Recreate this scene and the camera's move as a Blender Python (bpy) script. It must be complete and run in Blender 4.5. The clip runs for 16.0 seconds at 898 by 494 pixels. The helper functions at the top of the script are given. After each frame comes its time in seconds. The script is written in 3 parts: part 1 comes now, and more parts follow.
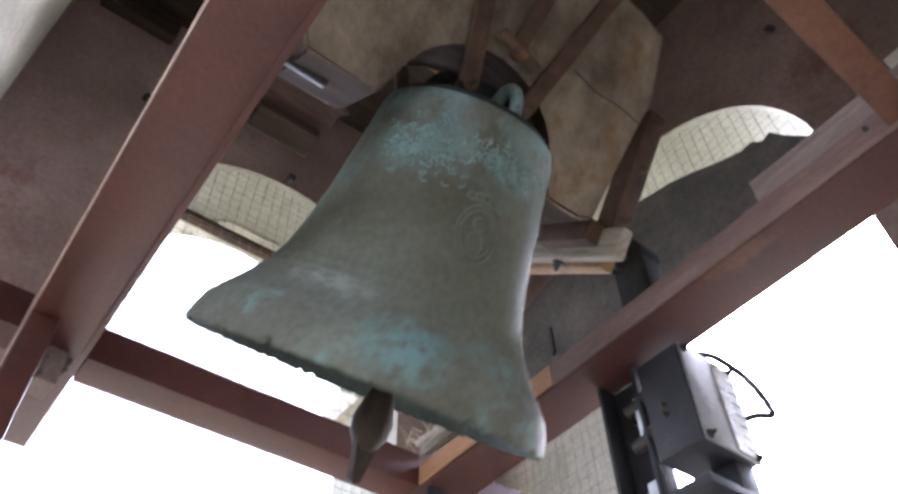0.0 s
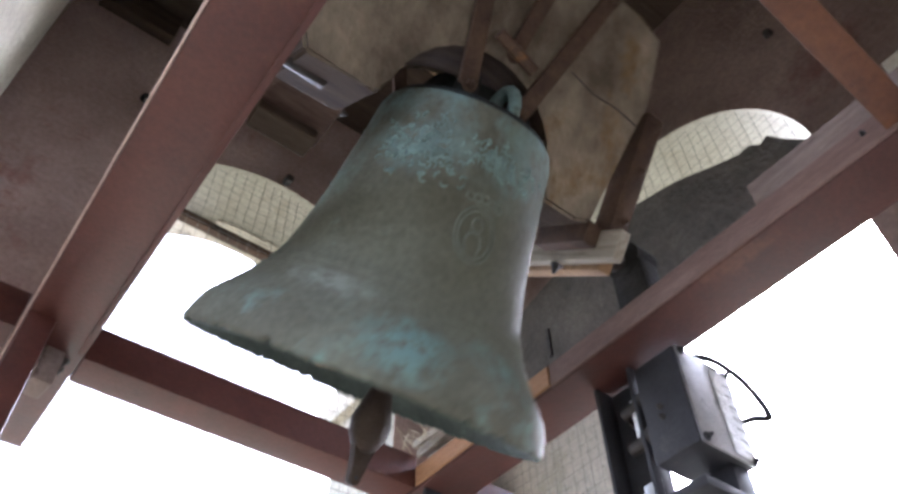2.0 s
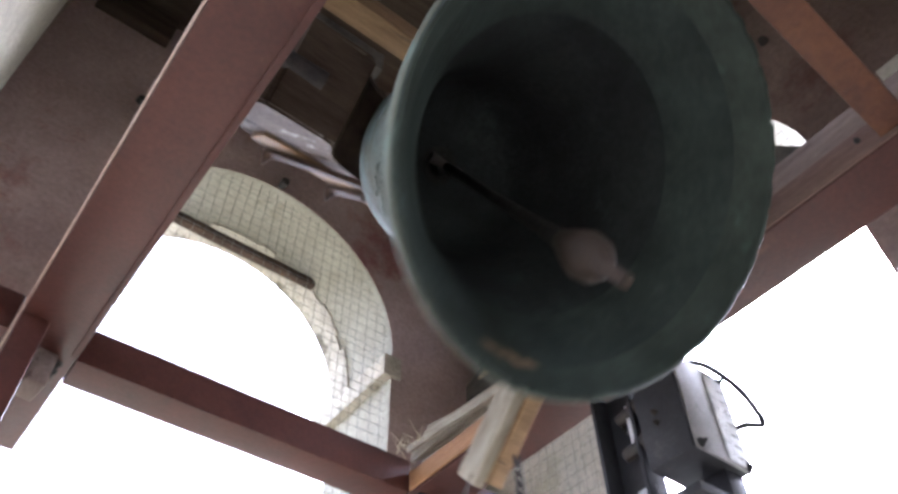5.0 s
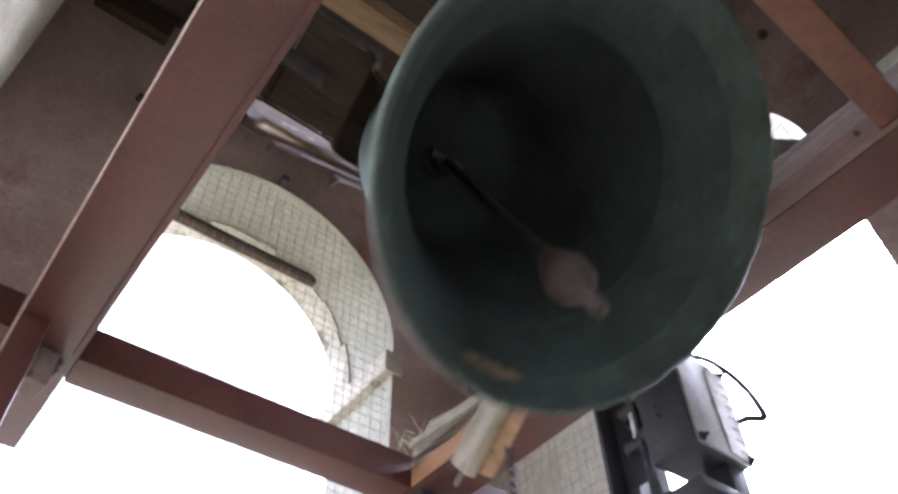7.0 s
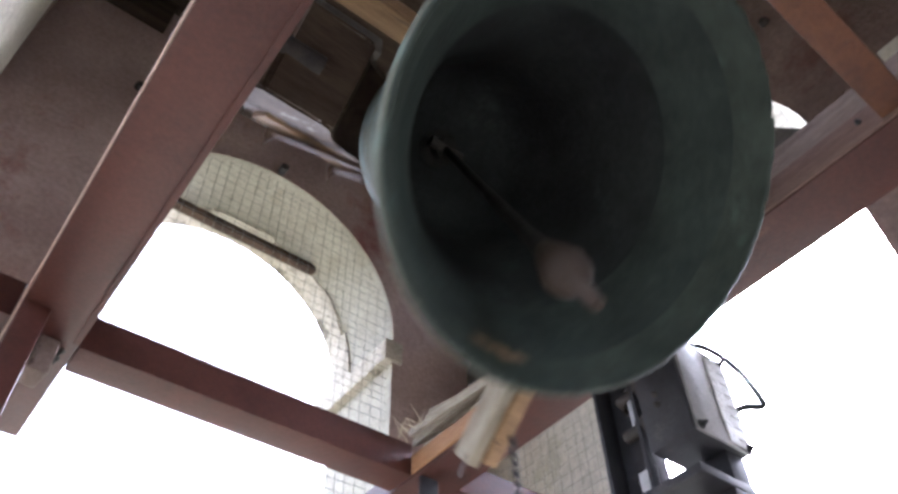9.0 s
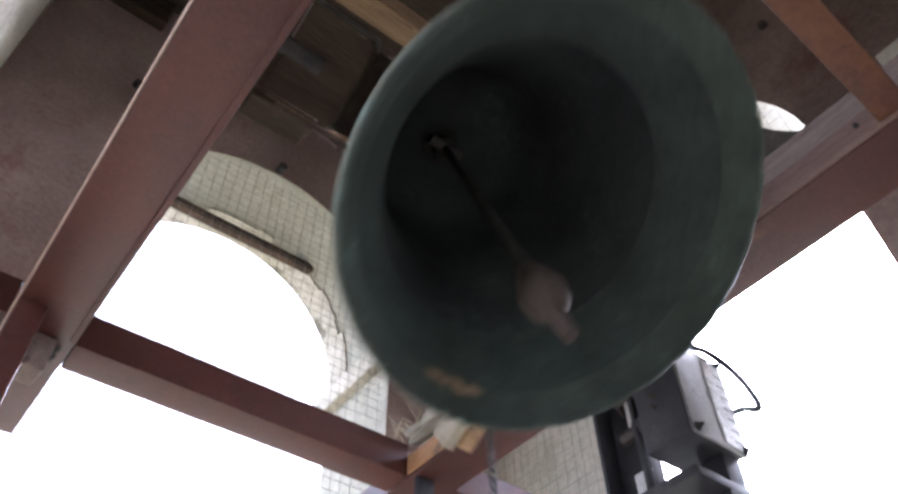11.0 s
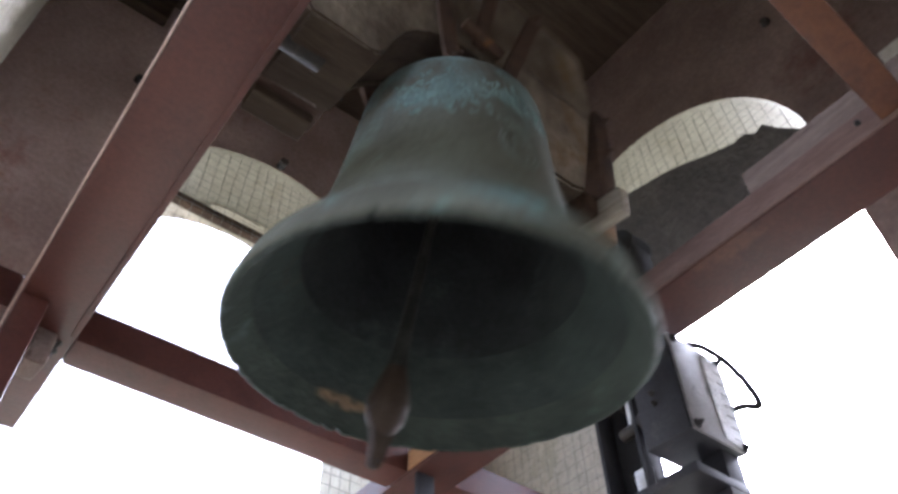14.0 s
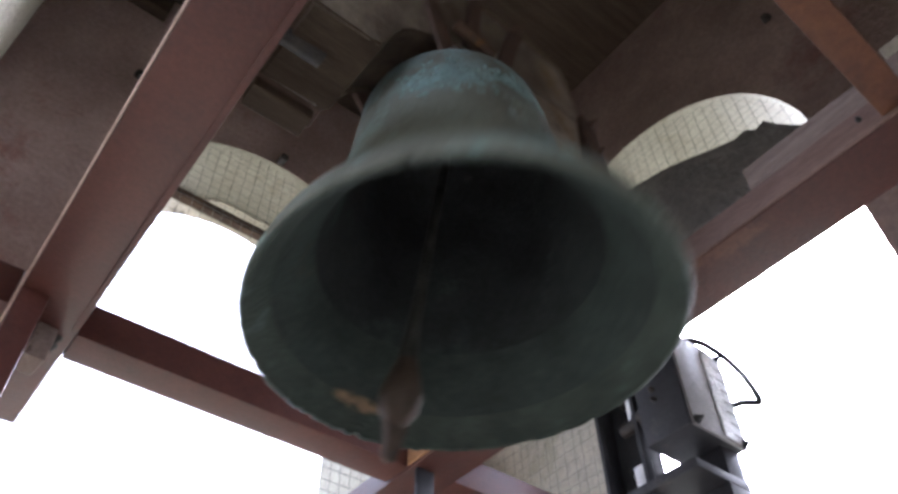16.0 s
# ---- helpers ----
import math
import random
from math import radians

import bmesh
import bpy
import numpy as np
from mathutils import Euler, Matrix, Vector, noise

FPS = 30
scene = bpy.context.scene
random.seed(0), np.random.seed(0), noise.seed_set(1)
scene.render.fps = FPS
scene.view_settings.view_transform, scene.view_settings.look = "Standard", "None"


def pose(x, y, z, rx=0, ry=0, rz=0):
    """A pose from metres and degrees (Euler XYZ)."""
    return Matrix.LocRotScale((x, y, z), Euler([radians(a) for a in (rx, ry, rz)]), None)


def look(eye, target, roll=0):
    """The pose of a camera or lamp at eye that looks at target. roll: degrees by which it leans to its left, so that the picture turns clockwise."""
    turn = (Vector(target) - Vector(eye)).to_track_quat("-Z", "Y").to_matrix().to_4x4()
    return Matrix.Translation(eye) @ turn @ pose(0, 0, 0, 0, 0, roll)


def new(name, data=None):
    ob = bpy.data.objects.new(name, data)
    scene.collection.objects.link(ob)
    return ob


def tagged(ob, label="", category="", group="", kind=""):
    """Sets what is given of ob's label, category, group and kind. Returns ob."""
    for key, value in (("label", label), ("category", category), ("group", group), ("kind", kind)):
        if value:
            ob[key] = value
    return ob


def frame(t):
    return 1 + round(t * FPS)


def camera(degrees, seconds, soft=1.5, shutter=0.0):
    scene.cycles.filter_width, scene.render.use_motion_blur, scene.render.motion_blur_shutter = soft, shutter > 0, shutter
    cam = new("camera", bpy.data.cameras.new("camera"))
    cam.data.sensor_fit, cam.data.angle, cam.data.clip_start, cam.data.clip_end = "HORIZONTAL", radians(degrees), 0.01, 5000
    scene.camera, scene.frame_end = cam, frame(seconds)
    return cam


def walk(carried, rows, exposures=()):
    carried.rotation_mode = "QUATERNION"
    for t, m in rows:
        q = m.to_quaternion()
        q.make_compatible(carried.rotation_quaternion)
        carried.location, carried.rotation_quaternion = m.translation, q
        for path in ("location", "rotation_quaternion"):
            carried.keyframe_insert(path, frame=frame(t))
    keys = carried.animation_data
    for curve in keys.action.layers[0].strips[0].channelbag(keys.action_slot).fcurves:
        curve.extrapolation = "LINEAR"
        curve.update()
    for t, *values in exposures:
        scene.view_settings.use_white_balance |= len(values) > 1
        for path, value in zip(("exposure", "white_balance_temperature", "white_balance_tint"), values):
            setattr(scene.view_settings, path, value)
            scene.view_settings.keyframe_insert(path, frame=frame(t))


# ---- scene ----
cam = camera(60.6, 16.0, soft=3.0, shutter=0.5)
EYE = (0.0, 0.0, 0.0)
TURNS = [(0.0, 138.316, 0.962, -37.115), (0.5, 138.394, 0.938, -37.114), (1.0, 138.488, 0.857, -37.337), (1.5, 138.510, 0.872, -37.530), (2.0, 138.432, 0.906, -37.433), (2.5, 138.469, 0.950, -37.290), (3.0, 138.515, 0.814, -37.588), (3.5, 138.756, 0.828, -37.897), (4.0, 138.722, 0.903, -37.912), (6.5, 138.813, 0.948, -37.973), (7.0, 138.450, 1.169, -37.608), (7.5, 138.195, 1.104, -37.593), (8.0, 137.908, 1.009, -37.722), (8.5, 137.719, 1.076, -37.631), (9.0, 137.606, 1.161, -37.635), (11.5, 137.629, 0.978, -38.144), (12.0, 137.564, 0.881, -38.197), (12.5, 137.544, 0.834, -38.318), (13.0, 137.542, 0.903, -38.226), (13.5, 137.437, 0.958, -38.124), (14.0, 137.351, 0.836, -38.153), (14.5, 137.166, 0.836, -38.168), (15.0, 137.089, 0.842, -38.179), (15.5, 136.959, 0.902, -38.127), (16.0, 137.037, 0.752, -38.220)]
walk(cam, [(t, pose(*EYE, a, b, c)) for t, a, b, c in TURNS], exposures=[(0.0, 4.15, 5550, 20), (9.0, 4.15, 5550, 20), (12.0, 3.95, 5550, 20), (16.0, 3.85, 5550, 20)])

# ---- world and sun ----
world = bpy.data.worlds.new("overcast_sky")
scene.world = world
world.use_nodes = True
wn = world.node_tree.nodes
sky = wn.new("ShaderNodeTexSky")
sky.sky_type = "NISHITA"
sky.sun_disc = False
sky.sun_elevation, sky.sun_rotation = radians(40), radians(69)
sky.air_density, sky.dust_density = 1.0, 4.0
wn["Background"].inputs["Strength"].default_value = 0.15
cloud = wn.new("ShaderNodeHueSaturation")
cloud.inputs["Saturation"].default_value = 0.3
world.node_tree.links.new(sky.outputs["Color"], cloud.inputs["Color"])
world.node_tree.links.new(cloud.outputs["Color"], wn["Background"].inputs["Color"])

sun = new("sun", bpy.data.lights.new("sun", "SUN"))
sun.data.energy, sun.data.angle, sun.data.color = 0.5, radians(15), (1.0, 0.96, 0.9)
sun.matrix_world = look((0.8 + 8, 1.0 + 3, 1.5 + 7.2), (0.8, 1.0, 1.5))


# ---- materials ----
def material(name, base, other, rough=0.8, metal=0.0, scale=6.0, grain=60.0, bump=0.15, third=None, third_at=0.62, stretch=(1, 1, 1), spec=0.5):
    """Two colours mixed by broad stains and fine grain, an optional third in patches, with fine relief."""
    m = bpy.data.materials.new(name)
    m.use_nodes = True
    n, l = m.node_tree.nodes, m.node_tree.links
    bsdf = n["Principled BSDF"]
    co = n.new("ShaderNodeTexCoord")
    mp = n.new("ShaderNodeMapping")
    mp.inputs["Scale"].default_value = stretch
    l.new(co.outputs["Object"], mp.inputs["Vector"])
    big = n.new("ShaderNodeTexNoise")
    big.inputs["Scale"].default_value, big.inputs["Detail"].default_value, big.inputs["Roughness"].default_value = scale, 8, 0.62
    fine = n.new("ShaderNodeTexNoise")
    fine.inputs["Scale"].default_value, fine.inputs["Detail"].default_value = grain, 4
    for t in (big, fine):
        l.new(mp.outputs["Vector"], t.inputs["Vector"])
    ramp = n.new("ShaderNodeValToRGB")
    ramp.color_ramp.elements[0].position, ramp.color_ramp.elements[1].position = 0.36, 0.66
    ramp.color_ramp.elements[0].color, ramp.color_ramp.elements[1].color = (*base, 1), (*other, 1)
    l.new(big.outputs["Fac"], ramp.inputs["Fac"])
    colour = ramp.outputs["Color"]
    if third:
        patch = n.new("ShaderNodeTexNoise")
        patch.inputs["Scale"].default_value, patch.inputs["Detail"].default_value, patch.inputs["Roughness"].default_value = scale * 0.55, 9, 0.7
        l.new(mp.outputs["Vector"], patch.inputs["Vector"])
        cut = n.new("ShaderNodeValToRGB")
        cut.color_ramp.elements[0].position, cut.color_ramp.elements[1].position = third_at - 0.03, third_at + 0.05
        l.new(patch.outputs["Fac"], cut.inputs["Fac"])
        mix = n.new("ShaderNodeMix")
        mix.data_type = "RGBA"
        l.new(cut.outputs["Color"], mix.inputs["Factor"])
        l.new(colour, mix.inputs["A"])
        mix.inputs["B"].default_value = (*third, 1)
        colour = mix.outputs["Result"]
    shade = n.new("ShaderNodeMix")
    shade.data_type, shade.blend_type = "RGBA", "OVERLAY"
    shade.inputs["Factor"].default_value = 0.35
    l.new(colour, shade.inputs["A"])
    l.new(fine.outputs["Fac"], shade.inputs["B"])
    l.new(shade.outputs["Result"], bsdf.inputs["Base Color"])
    rr = n.new("ShaderNodeMapRange")
    rr.inputs["To Min"].default_value, rr.inputs["To Max"].default_value = max(0.05, rough - 0.15), min(1, rough + 0.12)
    l.new(big.outputs["Fac"], rr.inputs["Value"])
    l.new(rr.outputs["Result"], bsdf.inputs["Roughness"])
    bsdf.inputs["Metallic"].default_value = metal
    bsdf.inputs["Specular IOR Level"].default_value = spec
    add = n.new("ShaderNodeMath")
    l.new(big.outputs["Fac"], add.inputs[0])
    l.new(fine.outputs["Fac"], add.inputs[1])
    bp = n.new("ShaderNodeBump")
    bp.inputs["Strength"].default_value, bp.inputs["Distance"].default_value = bump, 0.02
    l.new(add.outputs["Value"], bp.inputs["Height"])
    l.new(bp.outputs["Normal"], bsdf.inputs["Normal"])
    return m


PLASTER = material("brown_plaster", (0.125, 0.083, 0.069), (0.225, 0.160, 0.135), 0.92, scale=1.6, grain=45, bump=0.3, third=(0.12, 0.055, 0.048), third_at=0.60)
# the plaster again for the north wall, lightened to paint in missing light
PALE_PLASTER = material("lightened_pinkish_plaster", (0.28, 0.200, 0.178), (0.44, 0.335, 0.30), 0.92, scale=1.6, grain=45, bump=0.3, third=(0.25, 0.115, 0.105), third_at=0.60)
STONE = material("cream_stone", (0.45, 0.42, 0.345), (0.56, 0.53, 0.45), 0.9, scale=4, grain=50, bump=0.4, third=(0.40, 0.37, 0.28), third_at=0.62)
# darker copy of cream_stone, with shade put into the colour for the reveals
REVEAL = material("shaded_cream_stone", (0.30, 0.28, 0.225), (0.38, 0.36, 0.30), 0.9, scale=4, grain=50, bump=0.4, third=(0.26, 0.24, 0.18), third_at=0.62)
ROUGH_STONE = material("dirty_rough_stone", (0.38, 0.34, 0.27), (0.58, 0.53, 0.44), 0.92, scale=7, grain=60, bump=0.6, third=(0.17, 0.15, 0.11), third_at=0.6)
ORANGE_RUST = material("lit_orange_rust", (0.26, 0.130, 0.055), (0.36, 0.195, 0.095), 0.8, scale=6, grain=90, bump=0.25, third=(0.27, 0.13, 0.06), third_at=0.62, stretch=(4, 0.5, 4))
OCHRE = material("ochre_bare_stone", (0.24, 0.175, 0.085), (0.36, 0.285, 0.17), 0.92, scale=14, grain=60, bump=0.5, third=(0.16, 0.13, 0.09), third_at=0.56)
GREY_RENDER = material("grey_render", (0.060, 0.055, 0.048), (0.115, 0.105, 0.088), 0.9, scale=3.5, grain=40, bump=0.5, third=(0.24, 0.21, 0.16), third_at=0.64)
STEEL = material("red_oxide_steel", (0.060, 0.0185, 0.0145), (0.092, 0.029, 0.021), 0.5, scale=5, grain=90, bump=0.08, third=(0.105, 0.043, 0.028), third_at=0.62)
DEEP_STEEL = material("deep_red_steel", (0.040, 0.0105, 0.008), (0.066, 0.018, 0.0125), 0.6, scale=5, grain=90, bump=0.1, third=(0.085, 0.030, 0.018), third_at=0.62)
DUSTY_STEEL = material("dusty_lit_steel", (0.105, 0.060, 0.047), (0.165, 0.105, 0.084), 0.85, scale=7, grain=90, bump=0.2, third=(0.16, 0.075, 0.035), third_at=0.63, stretch=(3, 0.6, 3))
ORANGE_STEEL = material("orange_rusted_steel", (0.070, 0.023, 0.011), (0.130, 0.050, 0.021), 0.75, scale=6, grain=70, bump=0.2, third=(0.17, 0.085, 0.042), third_at=0.60)
BRONZE = material("green_patinated_bronze", (0.080, 0.080, 0.060), (0.122, 0.130, 0.103), 0.78, scale=3.2, grain=70, bump=0.14, third=(0.130, 0.165, 0.140), third_at=0.60, spec=0.12)
RELIEF = material("raised_bronze", (0.095, 0.103, 0.083), (0.145, 0.165, 0.140), 0.8, scale=12, grain=80, bump=0.2, spec=0.2)
CANON = material("near_black_bronze", (0.016, 0.016, 0.015), (0.032, 0.034, 0.031), 0.75, scale=12, grain=80, bump=0.25, spec=0.1)
PATINA = material("turquoise_patina", (0.11, 0.165, 0.155), (0.185, 0.285, 0.268), 0.8, metal=0.1, scale=14, grain=90, bump=0.35, third=(0.10, 0.12, 0.10), third_at=0.56)
# bronzes of the bell's hollow: its shade painted in, darkest towards the crown
INNER_BRONZE = material("shaded_inner_bronze", (0.016, 0.0175, 0.0185), (0.029, 0.034, 0.034), 0.85, scale=5, grain=70, bump=0.15, third=(0.036, 0.050, 0.047), third_at=0.62, spec=0.12)
FLARE_BRONZE = material("shaded_green_bronze", (0.021, 0.0265, 0.025), (0.036, 0.048, 0.0445), 0.8, scale=6, grain=70, bump=0.2, third=(0.05, 0.044, 0.034), third_at=0.64, spec=0.15)
LIP_BRONZE = material("shaded_worn_lip_bronze", (0.024, 0.032, 0.0275), (0.045, 0.058, 0.050), 0.75, scale=9, grain=80, bump=0.3, third=(0.075, 0.108, 0.098), third_at=0.62, spec=0.2)
YOKE = material("weathered_grey_wood", (0.088, 0.071, 0.053), (0.265, 0.225, 0.168), 0.88, scale=4.6, grain=34, bump=0.5, third=(0.175, 0.122, 0.066), third_at=0.58, stretch=(1, 1, 0.7), spec=0.15)
IRON = material("rusty_iron", (0.055, 0.036, 0.028), (0.10, 0.064, 0.045), 0.78, metal=0.2, scale=14, grain=120, bump=0.3, third=(0.20, 0.10, 0.04), third_at=0.66, spec=0.2)
DARK_IRON = material("dark_iron", (0.03, 0.028, 0.028), (0.06, 0.05, 0.045), 0.6, metal=0.4, scale=20, grain=140, bump=0.2)
CLAPPER = material("worn_clapper_iron", (0.021, 0.014, 0.010), (0.040, 0.027, 0.019), 0.75, metal=0.1, scale=10, grain=120, bump=0.25, spec=0.3)
BROWN_WOOD = material("brown_timber", (0.20, 0.12, 0.06), (0.33, 0.21, 0.11), 0.8, scale=9, grain=90, bump=0.3, third=(0.13, 0.08, 0.05), third_at=0.62, stretch=(0.5, 4, 4))
DARK_WOOD = material("dark_boards_and_shade", (0.045, 0.033, 0.026), (0.08, 0.06, 0.045), 0.9, scale=5, grain=60, bump=0.3, stretch=(0.4, 5, 4), spec=0.04)
LEVER_WOOD = material("greyed_bleached_timber", (0.27, 0.235, 0.18), (0.44, 0.395, 0.32), 0.88, scale=12, grain=90, bump=0.5, third=(0.15, 0.12, 0.085), third_at=0.62, stretch=(5, 0.5, 5))
SCUFFED_WOOD = material("scuffed_limewashed_wood", (0.10, 0.078, 0.066), (0.17, 0.135, 0.115), 0.88, scale=7, grain=50, bump=0.5, third=(0.42, 0.39, 0.36), third_at=0.60, stretch=(1.6, 1, 0.7), spec=0.12)
OAK_FLOOR = material("dusty_floor_boards", (0.12, 0.095, 0.07), (0.22, 0.18, 0.14), 0.9, scale=3, grain=50, bump=0.3, third=(0.07, 0.055, 0.04), third_at=0.62, stretch=(0.5, 4, 1))
SILL_WOOD = material("dusty_brown_timber", (0.15, 0.108, 0.090), (0.24, 0.185, 0.158), 0.88, scale=9, grain=80, bump=0.4, third=(0.10, 0.065, 0.055), third_at=0.62, stretch=(4, 0.5, 4))
IRON_BROWN = material("dark_reddish_timber", (0.055, 0.034, 0.028), (0.105, 0.070, 0.058), 0.88, scale=9, grain=80, bump=0.4, third=(0.04, 0.024, 0.022), third_at=0.62, stretch=(0.5, 4, 4), spec=0.1)
BOX_PAINT = material("dark_grey_enamel", (0.022, 0.022, 0.027), (0.04, 0.04, 0.046), 0.6, scale=8, grain=140, bump=0.05, spec=0.3, third=(0.06, 0.055, 0.055), third_at=0.66)
BOX_FACE = material("scuffed_grey_metal", (0.16, 0.155, 0.16), (0.26, 0.25, 0.255), 0.4, metal=0.2, scale=12, grain=150, bump=0.1, third=(0.07, 0.065, 0.07), third_at=0.60)
RUBBER = material("black_rubber", (0.02, 0.02, 0.02), (0.04, 0.04, 0.04), 0.85, scale=20, grain=100, bump=0.1, spec=0.15)
WIRE = material("grey_wire", (0.12, 0.115, 0.105), (0.19, 0.18, 0.165), 0.7, scale=20, grain=100, bump=0.0)
EARTH = material("dark_land", (0.05, 0.06, 0.03), (0.11, 0.10, 0.07), 0.95, scale=0.05, grain=1.0, bump=0.0)
EDGE_LIGHT = material("pale_edge_highlight", (0.42, 0.30, 0.25), (0.55, 0.42, 0.36), 0.6, scale=20, grain=120, bump=0.1)
GALV = material("galvanised_steel", (0.42, 0.43, 0.44), (0.55, 0.56, 0.57), 0.35, metal=0.8, scale=20, grain=120, bump=0.1)
SHEET = material("crinkled_film_reflection", (0.60, 0.60, 0.62), (0.80, 0.80, 0.81), 0.55, scale=14, grain=60, bump=0.9, third=(0.45, 0.45, 0.47), third_at=0.6)
TWIG = material("dry_straw", (0.45, 0.38, 0.26), (0.6, 0.53, 0.4), 0.9, scale=12, grain=60, bump=0.1)


def patinate(m, colour, z0, z1, cut0, cut1):
    """Let blue-green verdigris gather between the heights z0 and z1 of the casting, in uneven streaks."""
    n, l = m.node_tree.nodes, m.node_tree.links
    bsdf = n["Principled BSDF"]
    old = bsdf.inputs["Base Color"].links[0].from_socket
    co = n.new("ShaderNodeTexCoord")
    xyz = n.new("ShaderNodeSeparateXYZ")
    l.new(co.outputs["Object"], xyz.inputs["Vector"])
    rise = n.new("ShaderNodeMapRange")
    rise.inputs["From Min"].default_value, rise.inputs["From Max"].default_value = z0, z1
    l.new(xyz.outputs["Z"], rise.inputs["Value"])
    streak = n.new("ShaderNodeTexNoise")
    streak.inputs["Scale"].default_value, streak.inputs["Detail"].default_value, streak.inputs["Roughness"].default_value = 9, 9, 0.7
    l.new(co.outputs["Object"], streak.inputs["Vector"])
    mul = n.new("ShaderNodeMath")
    mul.operation = "MULTIPLY"
    l.new(rise.outputs["Result"], mul.inputs[0])
    cut = n.new("ShaderNodeMapRange")
    cut.inputs["From Min"].default_value, cut.inputs["From Max"].default_value = cut0, cut1
    l.new(streak.outputs["Fac"], cut.inputs["Value"])
    l.new(cut.outputs["Result"], mul.inputs[1])
    mix = n.new("ShaderNodeMix")
    mix.data_type = "RGBA"
    l.new(mul.outputs["Value"], mix.inputs["Factor"])
    l.new(old, mix.inputs["A"])
    mix.inputs["B"].default_value = (*colour, 1)
    l.new(mix.outputs["Result"], bsdf.inputs["Base Color"])


def stain(m, colour, centre, size, cut0=0.2, cut1=0.5):
    """One ragged stain of another colour round a place on the casting; size along x, y and z."""
    n, l = m.node_tree.nodes, m.node_tree.links
    bsdf = n["Principled BSDF"]
    old = bsdf.inputs["Base Color"].links[0].from_socket
    co = n.new("ShaderNodeTexCoord")
    mp = n.new("ShaderNodeMapping")
    mp.vector_type = "TEXTURE"
    mp.inputs["Location"].default_value, mp.inputs["Scale"].default_value = centre, size
    l.new(co.outputs["Object"], mp.inputs["Vector"])
    far = n.new("ShaderNodeVectorMath")
    far.operation = "LENGTH"
    l.new(mp.outputs["Vector"], far.inputs[0])
    rag = n.new("ShaderNodeTexNoise")
    rag.inputs["Scale"].default_value, rag.inputs["Detail"].default_value, rag.inputs["Roughness"].default_value = 30, 9, 0.75
    l.new(co.outputs["Object"], rag.inputs["Vector"])
    near = n.new("ShaderNodeMapRange")
    near.inputs["From Min"].default_value, near.inputs["From Max"].default_value = 1.3, 0.3
    l.new(far.outputs["Value"], near.inputs["Value"])
    mul = n.new("ShaderNodeMath")
    mul.operation = "MULTIPLY"
    l.new(near.outputs["Result"], mul.inputs[0])
    rough = n.new("ShaderNodeMapRange")
    rough.inputs["From Min"].default_value, rough.inputs["From Max"].default_value = 0.36, 0.62
    l.new(rag.outputs["Fac"], rough.inputs["Value"])
    l.new(rough.outputs["Result"], mul.inputs[1])
    cut = n.new("ShaderNodeMapRange")
    cut.inputs["From Min"].default_value, cut.inputs["From Max"].default_value = cut0, cut1
    l.new(mul.outputs["Value"], cut.inputs["Value"])
    mix = n.new("ShaderNodeMix")
    mix.data_type = "RGBA"
    l.new(cut.outputs["Result"], mix.inputs["Factor"])
    l.new(old, mix.inputs["A"])
    mix.inputs["B"].default_value = (*colour, 1)
    l.new(mix.outputs["Result"], bsdf.inputs["Base Color"])


patinate(BRONZE, (0.150, 0.225, 0.225), -0.17, 0.06, 0.42, 0.66)
patinate(BRONZE, (0.13, 0.20, 0.18), -0.44, -0.63, 0.56, 0.70)
stain(BRONZE, (0.125, 0.20, 0.19), (-0.14, -0.395, -0.55), (0.11, 0.09, 0.085), 0.12, 0.7)
stain(BRONZE, (0.135, 0.20, 0.20), (-0.20, -0.17, -0.09), (0.12, 0.11, 0.075), 0.1, 0.8)
stain(BRONZE, (0.135, 0.20, 0.20), (0.03, -0.25, -0.06), (0.09, 0.05, 0.06), 0.1, 0.8)
stain(BRONZE, (0.13, 0.18, 0.165), (0.10, -0.37, -0.50), (0.12, 0.06, 0.05), 0.15, 0.8)
stain(BRONZE, (0.17, 0.18, 0.16), (-0.26, -0.22, -0.47), (0.12, 0.12, 0.03), 0.15, 0.7)
for wall in (FLARE_BRONZE, LIP_BRONZE):
    stain(wall, (0.19, 0.132, 0.082), (0.012, 0.395, -0.580), (0.068, 0.035, 0.016), 0.05, 0.4)


# ---- building helpers ----
def link(name, bm, mat, smooth=None):
    me = bpy.data.meshes.new(name)
    bmesh.ops.recalc_face_normals(bm, faces=bm.faces)
    bm.to_mesh(me)
    bm.free()
    for m in mat if isinstance(mat, (list, tuple)) else [mat]:
        me.materials.append(m)
    if smooth is not None:
        for p in me.polygons:
            p.use_smooth = True
        me.set_sharp_from_angle(angle=radians(smooth))
    return new(name, me)


def part(name, bm, mat, parent, label="", smooth=None):
    """One mesh object as a part of a thing or of a part; built in the thing's own space."""
    ob = link(name, bm, mat, smooth)
    ob.parent = parent
    if label:
        ob["label"] = label
    return ob


def base(name, m, label, category, group=""):
    ob = new(name)
    ob.empty_display_size = 0.05
    ob.matrix_world = m
    return tagged(ob, label, category, group)


